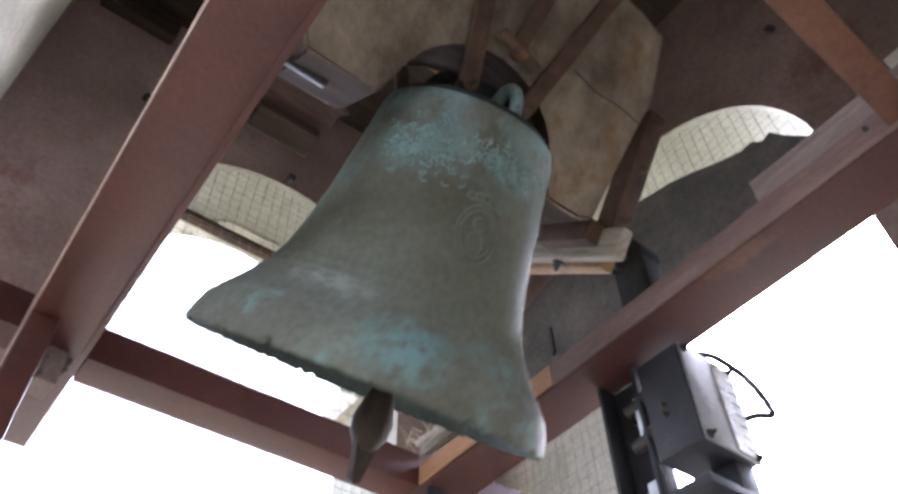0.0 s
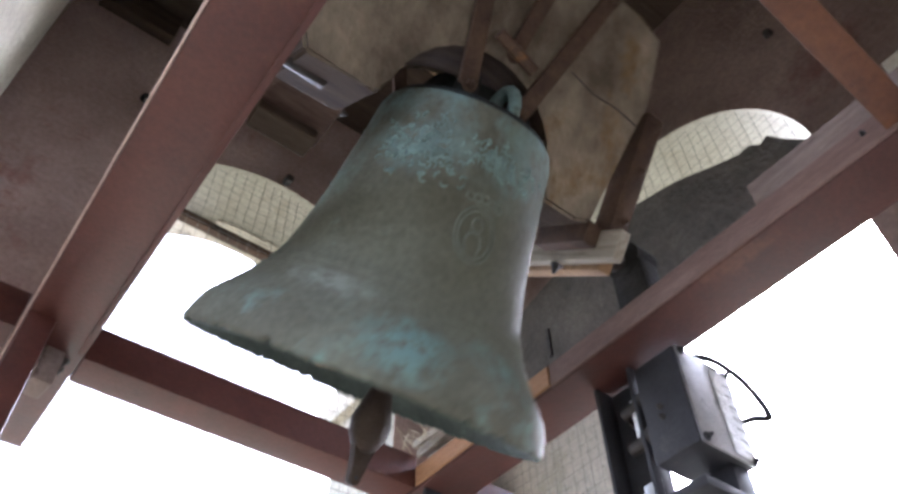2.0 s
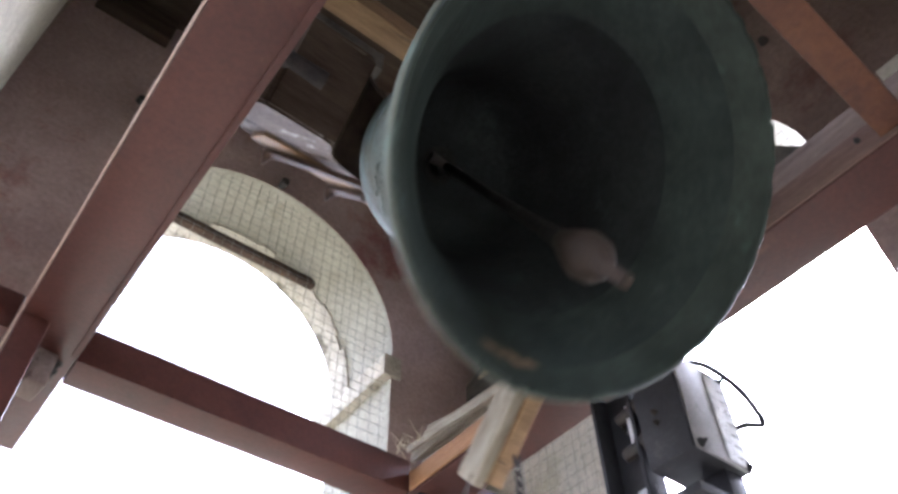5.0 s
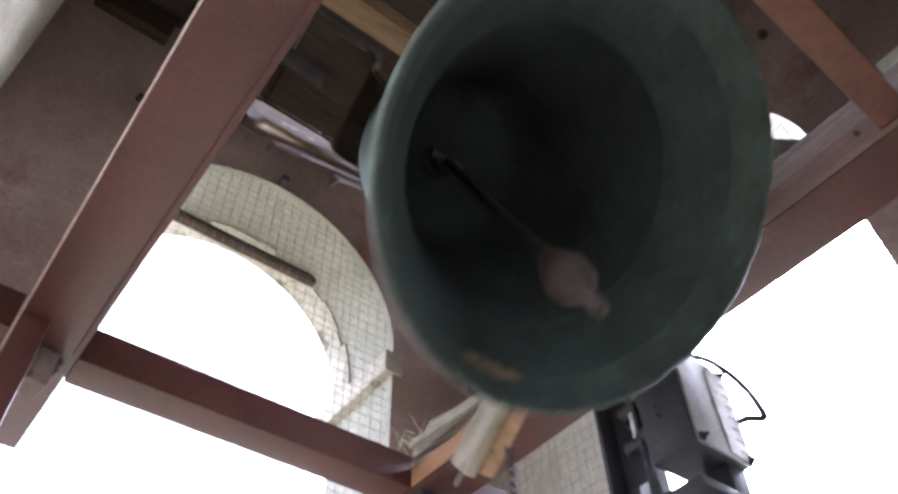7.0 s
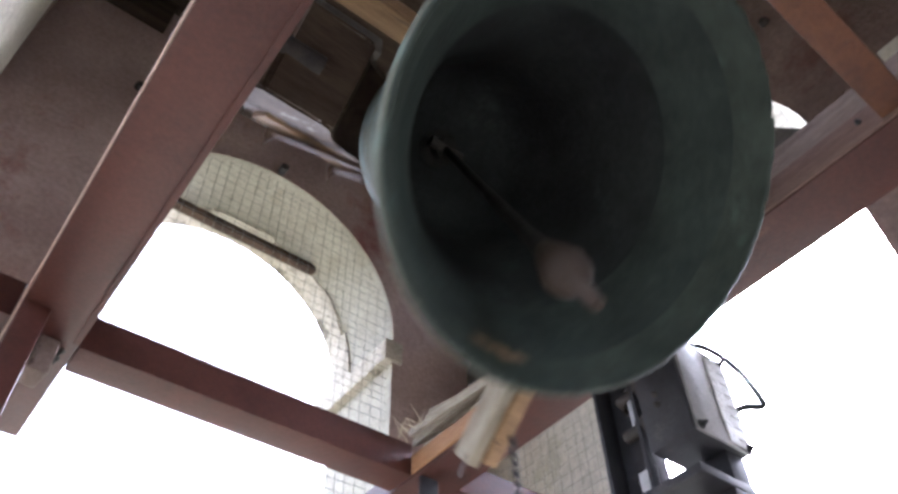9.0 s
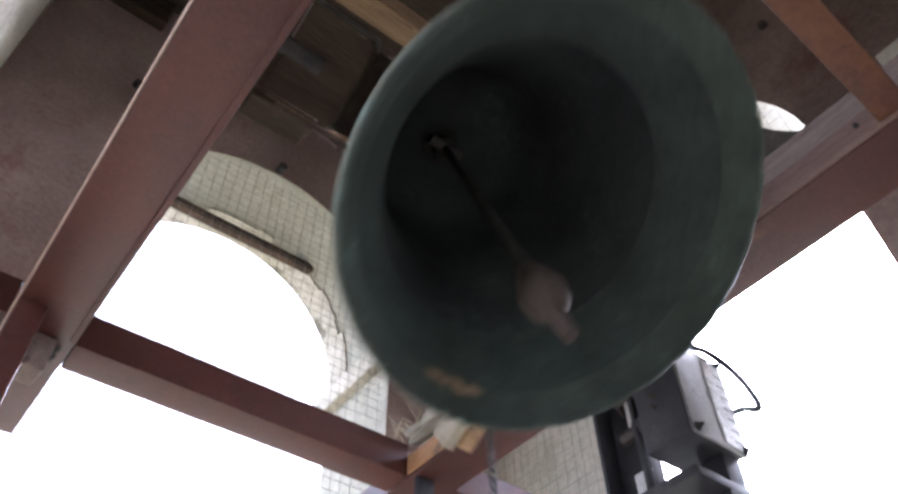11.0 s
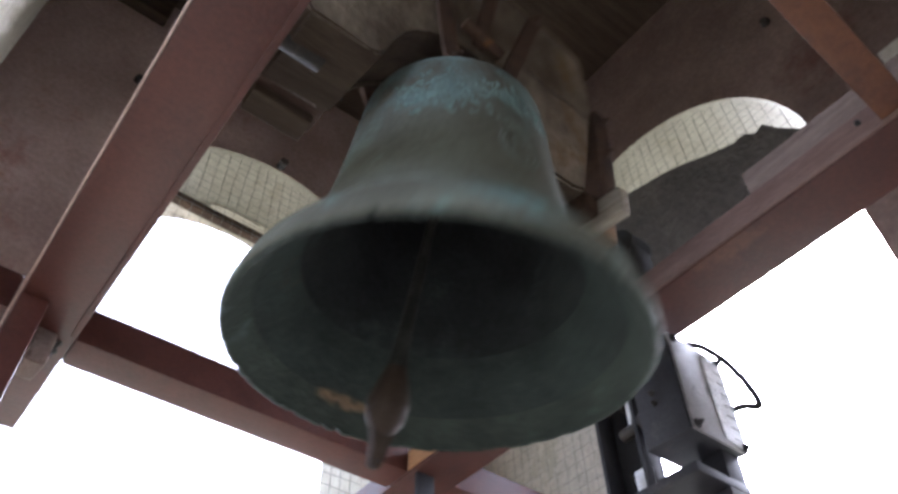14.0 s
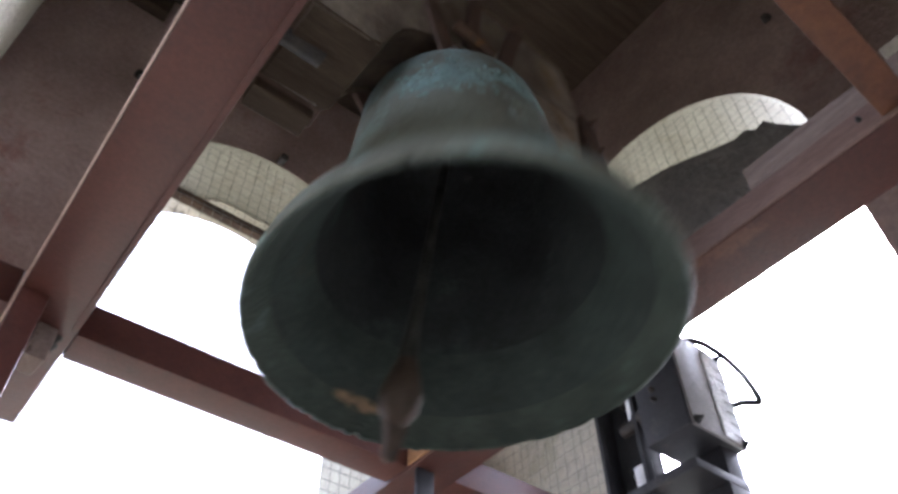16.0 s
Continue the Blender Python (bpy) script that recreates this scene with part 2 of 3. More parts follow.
def box(bm, x0, x1, y0, y1, z0, z1, bevel=0.004):
    """An upright box with worn edges, added to bm."""
    r = bmesh.ops.create_cube(bm, size=1.0)
    vs = r["verts"]
    for v in vs:
        v.co = Vector((x0 + (v.co.x + 0.5) * (x1 - x0), y0 + (v.co.y + 0.5) * (y1 - y0), z0 + (v.co.z + 0.5) * (z1 - z0)))
    if bevel:
        es = list({e for v in vs for e in v.link_edges})
        out = bmesh.ops.bevel(bm, geom=es, offset=bevel, segments=2, affect="EDGES", profile=0.6)
        vs = list({v for f in out["faces"] for v in f.verts} | {v for v in vs if v.is_valid})
    return vs


def rod(bm, a, b, r, r2=None, seg=12):
    """A round bar from a to b, added to bm."""
    a, b = Vector(a), Vector(b)
    d = b - a
    m = Matrix.Translation((a + b) / 2) @ d.to_track_quat("Z", "Y").to_matrix().to_4x4()
    return bmesh.ops.create_cone(bm, cap_ends=True, segments=seg, radius1=r, radius2=r if r2 is None else r2, depth=d.length, matrix=m)["verts"]


def bar(bm, a, b, w, h, side=(0, 1, 0), bevel=0.003):
    """A flat bar from a to b, h thick along side and w wide across it."""
    a, b, s = Vector(a), Vector(b), Vector(side).normalized()
    d = (b - a).normalized()
    t = d.cross(s).normalized()
    s = t.cross(d).normalized()
    vs = box(bm, -0.5 * w, 0.5 * w, -0.5 * h, 0.5 * h, 0, (b - a).length, bevel)
    m = Matrix((t, s, d)).transposed().to_4x4()
    m.translation = a
    bmesh.ops.transform(bm, matrix=m, verts=vs)
    return vs


def tube(bm, pts, r, seg=8, closed=False):
    """One bent round bar along a path."""
    pts = [Vector(p) for p in pts]
    n, side, rings = len(pts), None, []
    for i, p in enumerate(pts):
        a = pts[(i - 1) % n] if closed else pts[max(i - 1, 0)]
        b = pts[(i + 1) % n] if closed else pts[min(i + 1, n - 1)]
        d = (b - a).normalized()
        if side is None:
            side = d.orthogonal().normalized()
        side = (side - d * side.dot(d)).normalized()
        up = d.cross(side)
        rings.append([bm.verts.new(p + r * (math.cos(2 * math.pi * k / seg) * side + math.sin(2 * math.pi * k / seg) * up)) for k in range(seg)])
    for a, b in zip(rings, rings[1:] + rings[:1] if closed else rings[1:]):
        for k in range(seg):
            j = (k + 1) % seg
            bm.faces.new((a[k], a[j], b[j], b[k]))
    if not closed:
        bm.faces.new(rings[0])
        bm.faces.new(rings[-1])


def lathe(bm, profile, seg=96):
    """A closed turned body round z from (radius, z) points; points on the axis close it."""
    rings = []
    for r, z in profile:
        if r < 1e-6:
            rings.append([bm.verts.new((0, 0, z))])
        else:
            rings.append([bm.verts.new((r * math.cos(2 * math.pi * i / seg), r * math.sin(2 * math.pi * i / seg), z)) for i in range(seg)])
    for a, b in zip(rings, rings[1:]):
        for i in range(seg):
            j = (i + 1) % seg
            loop = [a[i % len(a)], a[j % len(a)], b[j % len(b)], b[i % len(b)]]
            seen = []
            for v in loop:
                if v not in seen:
                    seen.append(v)
            if len(seen) > 2:
                bm.faces.new(seen)
    return rings


def prism(bm, outline, depth, to):
    """A slab: a flat outline of (u, v) points, depth thick; to(u, v, w) gives the place."""
    lo = [bm.verts.new(to(u, v, 0)) for u, v in outline]
    hi = [bm.verts.new(to(u, v, depth)) for u, v in outline]
    bm.faces.new(lo)
    bm.faces.new(hi)
    for i in range(len(lo)):
        j = (i + 1) % len(lo)
        bm.faces.new((lo[i], lo[j], hi[j], hi[i]))


# ---- the tower room ----
X0, X1, Y0, Y1, FLOOR, TOP, THICK = -0.45, 2.17, -0.45, 2.40, -1.55, 4.05, 0.55
SPRING, ARCH = 2.44, 0.775
N_X, N_SPRING, N_ARCH = 0.835, 2.465, 0.735


def arched_outline(lo, hi, centre, sill, r, spring):
    pts = [(lo, sill), (centre - r, sill)]
    pts += [(centre - r * math.cos(math.pi * k / 32), spring + r * math.sin(math.pi * k / 32)) for k in range(33)]
    return pts + [(centre + r, sill), (hi, sill), (hi, TOP), (lo, TOP)]


def arched_wall(name, lo, hi, centre, to, label, r=ARCH, spring=SPRING):
    """A thick wall with a round-headed opening over a parapet; its reveal is of dressed stone."""
    bm = bmesh.new()
    prism(bm, arched_outline(lo, hi, centre, -0.9, r, spring), THICK, to)
    prism(bm, [(lo, FLOOR), (hi, FLOOR), (hi, -0.904), (lo, -0.904)], THICK, to)
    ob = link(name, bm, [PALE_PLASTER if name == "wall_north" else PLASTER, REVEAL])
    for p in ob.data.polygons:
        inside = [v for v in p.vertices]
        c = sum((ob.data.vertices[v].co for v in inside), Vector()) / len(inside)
        # reveal faces take the stone that has shade mixed into its colour
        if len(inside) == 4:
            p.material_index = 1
    return tagged(ob, label, "wall", kind="structure")


arched_wall("wall_north", X0 - THICK, X1 + THICK, N_X, lambda u, v, w: (u, Y1 + w, v), "brown plastered tower wall with a pale round arch", N_ARCH, N_SPRING)
arched_wall("wall_south", X0 - THICK, X1 + THICK, 0.86, lambda u, v, w: (u, Y0 - w, v), "brown plastered tower wall with an open round arch", 0.50, 0.9)
arched_wall("wall_east", Y0 + 0.001, Y1 - 0.001, 1.205, lambda u, v, w: (X1 + w, u, v), "brown plastered tower wall with a half-filled round arch")
# the west arch is unseen, added to let light onto the north wall
arched_wall("wall_west", Y0 + 0.001, Y1 - 0.001, 0.55, lambda u, v, w: (X0 - w, u, v), "pale plastered tower wall with an added unseen arch", 0.55, 1.9)

bm = bmesh.new()
box(bm, X0, X1, Y0, Y1, FLOOR - 0.2, FLOOR, 0)
tagged(link("floor", bm, OAK_FLOOR), "dusty brown boarded floor of the belfry", "floor", kind="structure")
bm = bmesh.new()
box(bm, X0 - THICK, X1 + THICK, Y0 - THICK, Y1 + THICK, TOP, TOP + 0.2, 0)
tagged(link("ceiling", bm, DARK_WOOD), "dark boarded belfry ceiling", "ceiling", kind="structure")
bm = bmesh.new()
bmesh.ops.create_circle(bm, cap_ends=True, segments=64, radius=900, matrix=Matrix.Translation((0, 0, -14)))
tagged(link("ground", bm, EARTH), "dark green and brown land far below", "ground", kind="structure")

def facing(name, parent_name, label, x0, x1, y0, y1, z0, z1, mat):
    bm = bmesh.new()
    box(bm, x0, x1, y0, y1, z0, z1, 0.008)
    return tagged(link(name, bm, mat, 40), label, parent_name, kind="structure")


facing("pier_facing", "pier", "pale dressed stone facing of the pier beside the arch", 2.112, 2.168, 1.722, 2.395, FLOOR, 2.05, STONE)
facing("pier_arris", "pier", "paler dressed stone arris of the pier", 2.09, 2.168, 1.655, 1.720, FLOOR, 2.05, STONE)
facing("wall_ledge", "ledge", "short pale stone ledge on the tower wall", 2.11, 2.168, -0.44, 0.10, 2.43, 2.52, STONE)
bm = bmesh.new()
prism(bm, [(1.15, -0.9), (2.39, -0.9), (2.39, 2.55), (2.33, 2.80), (2.205, 3.36), (2.08, TOP - 0.01), (1.15, TOP - 0.01)], 0.02, lambda u, v, w: (-0.449 + w, u, v))
tagged(link("wall_lining", bm, STONE), "pale rough stone lining of the tower wall", "wall", kind="structure")
# imposts at the springing of the north arch
facing("impost_1", "impost", "pale stone impost block with a square edge", 1.52, 1.62, 2.385, 3.09, 2.325, 2.45, ROUGH_STONE)

# rough outer ring of the north arch
bm = bmesh.new()
N = 24
for k in range(N):
    a0, a1 = math.pi * k / N, math.pi * (k + 1) / N
    jig = 0.012 * math.sin(k * 2.3) + 0.008 * math.sin(k * 5.1)
    quad = [(N_X - r * math.cos(a), N_SPRING + r * math.sin(a)) for r, a in ((N_ARCH - 0.012, a0), (N_ARCH - 0.012, a1), (N_ARCH - 0.0005, a1), (N_ARCH - 0.0005, a0))]
    prism(bm, quad, 0.17, lambda u, v, w: (u, 2.785 + jig * (w < 0.1) + w, v))
tagged(link("arch_ring", bm, ROUGH_STONE), "dirty rough stone outer ring of the arch", "arch", kind="structure")

# low filling wall in the east arch, with an uneven rounded top
TOPLINE = [(0.40, 2.30), (0.50, 2.43), (0.54, 2.50), (0.58, 2.485), (0.62, 2.525), (0.67, 2.52), (0.72, 2.54), (0.80, 2.575), (0.9, 2.625), (1.0, 2.665), (1.2, 2.715), (1.4, 2.725), (1.6, 2.715), (1.75, 2.70), (1.9, 2.665), (2.06, 2.615), (2.2, 2.56), (2.385, 2.47)]
bm = bmesh.new()
prism(bm, [(0.40, 2.13)] + TOPLINE + [(2.385, 2.05)], 0.15, lambda u, v, w: (2.018 + w, u, v))
tagged(link("arch_filling", bm, GREY_RENDER), "dark grey rendered filling wall with a rounded top", "wall", kind="structure")


bm = bmesh.new()
prism(bm, [(2.274, 2.45), (2.138, 2.432), (1.998, 2.488), (2.051, 2.511), (2.202, 2.498)], 0.012, lambda u, v, w: (2.003 + w, min(u, 2.39), v))
tagged(link("render_patch", bm, OCHRE), "pale ochre patch of bare stone in grey render", "wall", kind="structure")


# ---- bird nets in the two arches ----
def bird_net(to, centre, label, r0, spring):
    bm = bmesh.new()
    step, r = 0.05, 0.0014
    k = -int(r0 / step)
    while k <= int(r0 / step):
        u = k * step + 0.006 * math.sin(k)
        top = spring + math.sqrt(max(0.0, r0 ** 2 - u * u)) - 0.004
        pts = [to(centre + u + 0.006 * math.sin(3 * v + k), v, 0.012 * math.sin(2 * v + k * 0.7)) for v in np.linspace(0.6, top, 14)]
        for a, b in zip(pts, pts[1:]):
            rod(bm, a, b, r, seg=3)
        k += 1
    for j in range(0, 53):
        v = 0.6 + j * step
        half = r0 if v < spring else math.sqrt(max(0.0, r0 ** 2 - (v - spring) ** 2))
        if half < 0.06:
            continue
        pts = [to(centre + u, v + 0.006 * math.sin(4 * u + j), 0.012 * math.sin(2 * u + j)) for u in np.linspace(-half + 0.004, half - 0.004, 12)]
        for a, b in zip(pts, pts[1:]):
            rod(bm, a, b, r, seg=3)
    return tagged(link("bird_net", bm, WIRE), label, "net", "nets in the arches", "stuff")


bird_net(lambda u, v, w: (u, Y1 + 0.03 + w, v), N_X, "thin grey wire bird net stretched across the arch", N_ARCH, N_SPRING)
bird_net(lambda u, v, w: (X1 + 0.03 + w, u, v), 1.205, "thin grey wire bird net stretched across the half-filled arch", ARCH, SPRING)

bm = bmesh.new()
for k in range(14):
    y = 1.70 + 0.05 * k
    rod(bm, (2.082 + 0.004 * math.sin(k), y, 1.0), (2.082, y + 0.008 * math.sin(2 * k), 2.06), 0.0009, seg=4)
for k in range(22):
    z = 1.0 + 0.05 * k
    rod(bm, (2.082, 1.66, z + 0.006 * math.sin(k)), (2.082, 2.395, z + 0.006 * math.sin(3 * k)), 0.0009, seg=4)
tagged(link("bird_net", bm, WIRE), "thin grey wire bird net hung over the stone pier", "net", "nets in the arches", "stuff")

bm = bmesh.new()
bar(bm, (0.32, 2.76, 3.06), (1.265, 2.76, 3.06), 0.05, 0.045, (0, 1, 0))
tagged(link("tie_bar", bm, IRON), "dark rusty tie bar across the arch head", "tie bar")
bm = bmesh.new()
rod(bm, (0.83, 2.35, 3.23), (0.83, 2.42, 3.23), 0.022, seg=10)
rod(bm, (0.83, 2.345, 3.225), (0.83, 2.35, 3.19), 0.012, seg=8)
tagged(link("wall_hook", bm, DARK_IRON, 40), "small dark iron hook in the arch edge", "hook")
for x, y, z in ((2.142, 0.353, 3.235), (2.15, 1.62, 3.25)):
    bm = bmesh.new()
    rod(bm, (x, y, z), (x + 0.03, y, z), 0.018, 0.024, 10)
    tagged(link("wall_peg", bm, DARK_IRON, 40), "dark iron peg stub in the plaster", "peg", "pegs in the wall")
bm = bmesh.new()
rod(bm, (0.049, 2.40, 3.278), (0.049, 2.37, 3.278), 0.026, 0.02, 10)
tagged(link("wall_peg", bm, DARK_IRON, 40), "dark iron peg stub in the plaster", "peg", "pegs in the wall")
bm = bmesh.new()
box(bm, -0.36, 0.03, 2.33, 2.399, 3.80, 4.03, 0.01)
tagged(link("timber_stub", bm, DARK_WOOD), "dark cut timber stub in the wall head", "timber")
bm = bmesh.new()
box(bm, 2.008, 2.02, 1.805, 1.825, 2.255, 2.415, 0.002)
tagged(link("iron_cramp", bm, DARK_IRON), "narrow black iron cramp in grey render", "cramp")

# ---- the steel bell frame ----
H0, H1, R1 = 1.37, 1.49, 1.445
frame_thing = base("bell_frame", pose(0, 0, 0), "red-oxide painted steel bell frame on posts", "frame")


def beam(name, x0, x1, y0, y1, z0=H0, z1=H1, mat=STEEL, label=""):
    bm = bmesh.new()
    box(bm, x0, x1, y0, y1, z0, z1, 0.006)
    return part(name, bm, mat, frame_thing, label, smooth=40)


def bolt(parent, at, out, r=0.013, mat=DARK_IRON, name="bolt"):
    """A hexagonal bolt head on a washer, standing out along the direction out."""
    bm = bmesh.new()
    a, d = Vector(at), Vector(out).normalized()
    rod(bm, a - d * 0.004, a + d * 0.003, r * 1.5, seg=14)
    rod(bm, a + d * 0.003, a + d * (0.003 + r), r, r * 0.92, 6)
    rod(bm, a + d * (0.003 + r), a + d * (0.003 + 1.9 * r), r * 0.5, seg=8)
    return part(name, bm, mat, parent)


left_beam = beam("long_beam", 0.03, 0.205, -0.44, 2.39)
# thin pale strip painting the highlight along the flange edge
bm = bmesh.new()
box(bm, 0.024, 0.0295, -0.44, 2.38, H0 - 0.001, H0 + 0.012, 0.002)
part("edge_highlight", bm, EDGE_LIGHT, left_beam, "pale strip, a painted highlight on the flange edge")
bm = bmesh.new()
box(bm, 0.188, 0.204, -0.44, 1.85, H0 - 0.005, H0 - 0.0005, 0.001)
part("rolled_edge", bm, STEEL, left_beam)
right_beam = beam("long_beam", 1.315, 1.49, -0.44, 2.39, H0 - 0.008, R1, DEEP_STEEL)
# the beam's rusty side as a thin slab, its light painted as brighter orange
bm = bmesh.new()
box(bm, 1.306, 1.3145, 1.20, 1.855, H0 + 0.002, R1 - 0.004, 0.003)
part("rusty_lit_face", bm, ORANGE_RUST, right_beam, "orange rusty side face with light in its colour")
# nearer part of that side: dust and the light on it in one pink
bm = bmesh.new()
box(bm, 1.309, 1.3145, -0.435, 1.198, H0 - 0.004, R1 - 0.002, 0.002)
part("dusty_lit_face", bm, DUSTY_STEEL, right_beam, "dusty pinkish side face with light in its colour")
beam("cross_beam", 0.207, 1.313, 1.86, 1.985)
beam("cross_beam", -0.448, 0.022, 1.84, 1.955)
beam("cross_beam", 1.492, 2.098, 1.84, 1.955)
beam("hanger_plate", 1.325, 1.395, 1.82, 1.838, 1.235, H0 - 0.010, BOX_PAINT, "dark hanging plate")
beam("post", 0.03, 0.100, 1.75, 1.838, FLOOR, H0 - 0.002)
for x in (0.06, 0.17):
    for y in (1.90, 1.94):
        bolt(left_beam, (x, y, H0), (0, 0, -1), 0.009)
bolt(right_beam, (1.308, 0.175, H0 + 0.045), (-1, 0, 0), 0.0045)
# motor post: a dark channel with two flanges
motor_post = beam("post", 1.478, 1.49, 1.0, 1.135, FLOOR, H0 - 0.010, BOX_PAINT, "dark grey painted channel post")
for y in (1.0, 1.123):
    bm = bmesh.new()
    box(bm, 1.415, 1.4775, y, y + 0.012, FLOOR, H0 - 0.010, 0.003)
    part("flange", bm, BOX_PAINT, motor_post, smooth=40)
for z in (0.78, 1.02, 1.24):
    bolt(motor_post, (1.478, 1.07, z), (-1, 0, 0), 0.012)
bm = bmesh.new()
bar(bm, (0.21, 0.06, H0 + 0.04), (1.312, 0.10, H0 + 0.04), 0.07, 0.06, (0, 0, 1))
part("brace", bm, ORANGE_STEEL, frame_thing, "orange rusted brace", smooth=40)

bm = bmesh.new()
vs = box(bm, 0.105, 0.160, 1.862, 1.95, 1.262, H0 - 0.001, 0.006)
bmesh.ops.rotate(bm, verts=vs, cent=(0.15, 1.9, 1.36), matrix=Euler((0, 0, radians(6))).to_matrix())
tagged(link("wood_packer", bm, SILL_WOOD), "weathered brown wooden packer under the steel beam", "packer")

# ---- bearings and timbers on the beams ----
AXIS, LEAN, SKEW = (0.743, 0.8966, 1.6485), -2.0, 1.593
def bearing(x0, x1, top, axle):
    """A black plummer block with its cap and two bolts, on the beam's top at the axle."""
    thing = base("axle_bearing", pose(0.5 * (x0 + x1), AXIS[1], top + 0.001), "black iron axle bearing bolted on the steel beam", "bearing", "axle bearings")
    h = 0.5 * (x1 - x0)
    bm = bmesh.new()
    box(bm, -h, h, -0.10, 0.10, 0, 0.035, 0.006)
    box(bm, -h * 0.8, h * 0.8, -0.055, 0.055, 0.0355, axle - top, 0.008)
    part("pedestal", bm, CANON, thing, smooth=40)
    bm = bmesh.new()
    rod(bm, (-h * 0.85, 0, axle - top), (h * 0.85, 0, axle - top), 0.06, seg=24)
    part("cap", bm, CANON, thing, smooth=40)
    for y in (-0.08, 0.08):
        bolt(thing, (0, y, 0.036), (0, 0, 1), 0.012)


bearing(0.07, 0.17, H1, AXIS[2] - 0.022)
bearing(1.36, 1.46, R1, AXIS[2] + 0.023)
roof_beam = base("roof_beam", pose(0.12, 1.47, 2.415), "dark reddish brown roof beam hung from the ceiling", "beam")
bm = bmesh.new()
box(bm, 0.0, 0.504, -0.125, 0.126, 0, 0.088, 0.008)
part("block", bm, IRON_BROWN, roof_beam, smooth=40)
bm = bmesh.new()
box(bm, 0.0, 0.447, -0.122, -0.093, 0.0885, 0.105, 0.003)
part("limed_strip", bm, LEVER_WOOD, roof_beam, "whitish limed strip")
bm = bmesh.new()
box(bm, 0.24, 0.48, 0.04, 0.142, -0.058, -0.0005, 0.008)
part("cleat", bm, DARK_WOOD, roof_beam, "dark wooden cleat")
bm = bmesh.new()
box(bm, 0.02, 0.10, -0.05, 0.05, 0.0885, TOP - 2.416, 0.006)
part("hanger", bm, DARK_WOOD, roof_beam, smooth=40)
bolt(roof_beam, (0.48, -0.10, -0.001), (0, 0, -1), 0.014, IRON)
bolt(roof_beam, (0.505, -0.06, 0.03), (1, 0, 0), 0.014, DARK_IRON)


def timber(name, x0, x1, y0, y1, z0, z1, mat, label, category="timber"):
    bm = bmesh.new()
    box(bm, x0, x1, y0, y1, z0, z1, 0.006)
    return tagged(link(name, bm, mat, 40), label, category)


for x0, x1, y0, y1, mat, name, label, category in (
        (X0 + 0.001, 0.67, 1.18, 1.25, GREY_RENDER, "steel_channel", "grey dusty channel let into the tower wall", "channel"),
        (X0 + 0.001, 1.05, 1.02, 1.11, BROWN_WOOD, "wood_rafter", "ochre brown rafter let into the tower wall", "timber")):
    thing = base(name, pose(x0, 0.5 * (y0 + y1), 2.50), label, category)
    w = 0.5 * (y1 - y0)
    bm = bmesh.new()
    box(bm, 0, x1 - x0, -w, w, 0, 0.11, 0.006)
    part("bar", bm, mat, thing, smooth=40)
    bm = bmesh.new()
    box(bm, 0.05, 0.12, -w * 0.8, w * 0.8, 0.111, TOP - 2.501, 0.006)
    part("hanger", bm, mat, thing, smooth=40)
timber("wood_sill", 1.312, 1.475, -0.43, 0.455, R1 + 0.001, 1.525, SILL_WOOD, "dusty brown timber sill lying on the steel beam")


# ---- the splintered plank and dry twigs on the beam end ----
def splinters():
    rng = random.Random(4)
    thing = base("splintered_plank", pose(1.352, 1.60, H1 + 0.012, 0, 0, 4), "bleached splintered plank lying on the rusty beam", "plank")
    bm = bmesh.new()
    for k in range(15):
        x = -0.05 + 0.007 * k
        y0, y1 = -0.24 + rng.uniform(-0.03, 0.10), 0.22 + rng.uniform(-0.10, 0.07)
        bar(bm, (x, y0, rng.uniform(-0.006, 0.03)), (x + rng.uniform(-0.02, 0.02), y1, rng.uniform(-0.006, 0.05)), rng.uniform(0.007, 0.013), rng.uniform(0.012, 0.04), (0, 0, 1), 0.0015)
    part("plank", bm, LEVER_WOOD, thing)
    for k in range(22):
        bm = bmesh.new()
        a = Vector((rng.uniform(-0.09, 0.0), rng.uniform(0.15, 0.26), rng.uniform(-0.02, 0.02)))
        b = a + Vector((rng.uniform(-0.05, 0.03), rng.uniform(-0.02, 0.05), rng.uniform(0.02, 0.085)))
        rod(bm, a, b, 0.0022, 0.001, 5)
        part("splinter", bm, TWIG, thing)


splinters()

# ---- the bell with its yoke ----
YT = 0.12
bell = base("swinging_bell", pose(*AXIS, 0, LEAN, SKEW), "green patinated bronze bell hung from a weathered yoke, swinging", "bell")
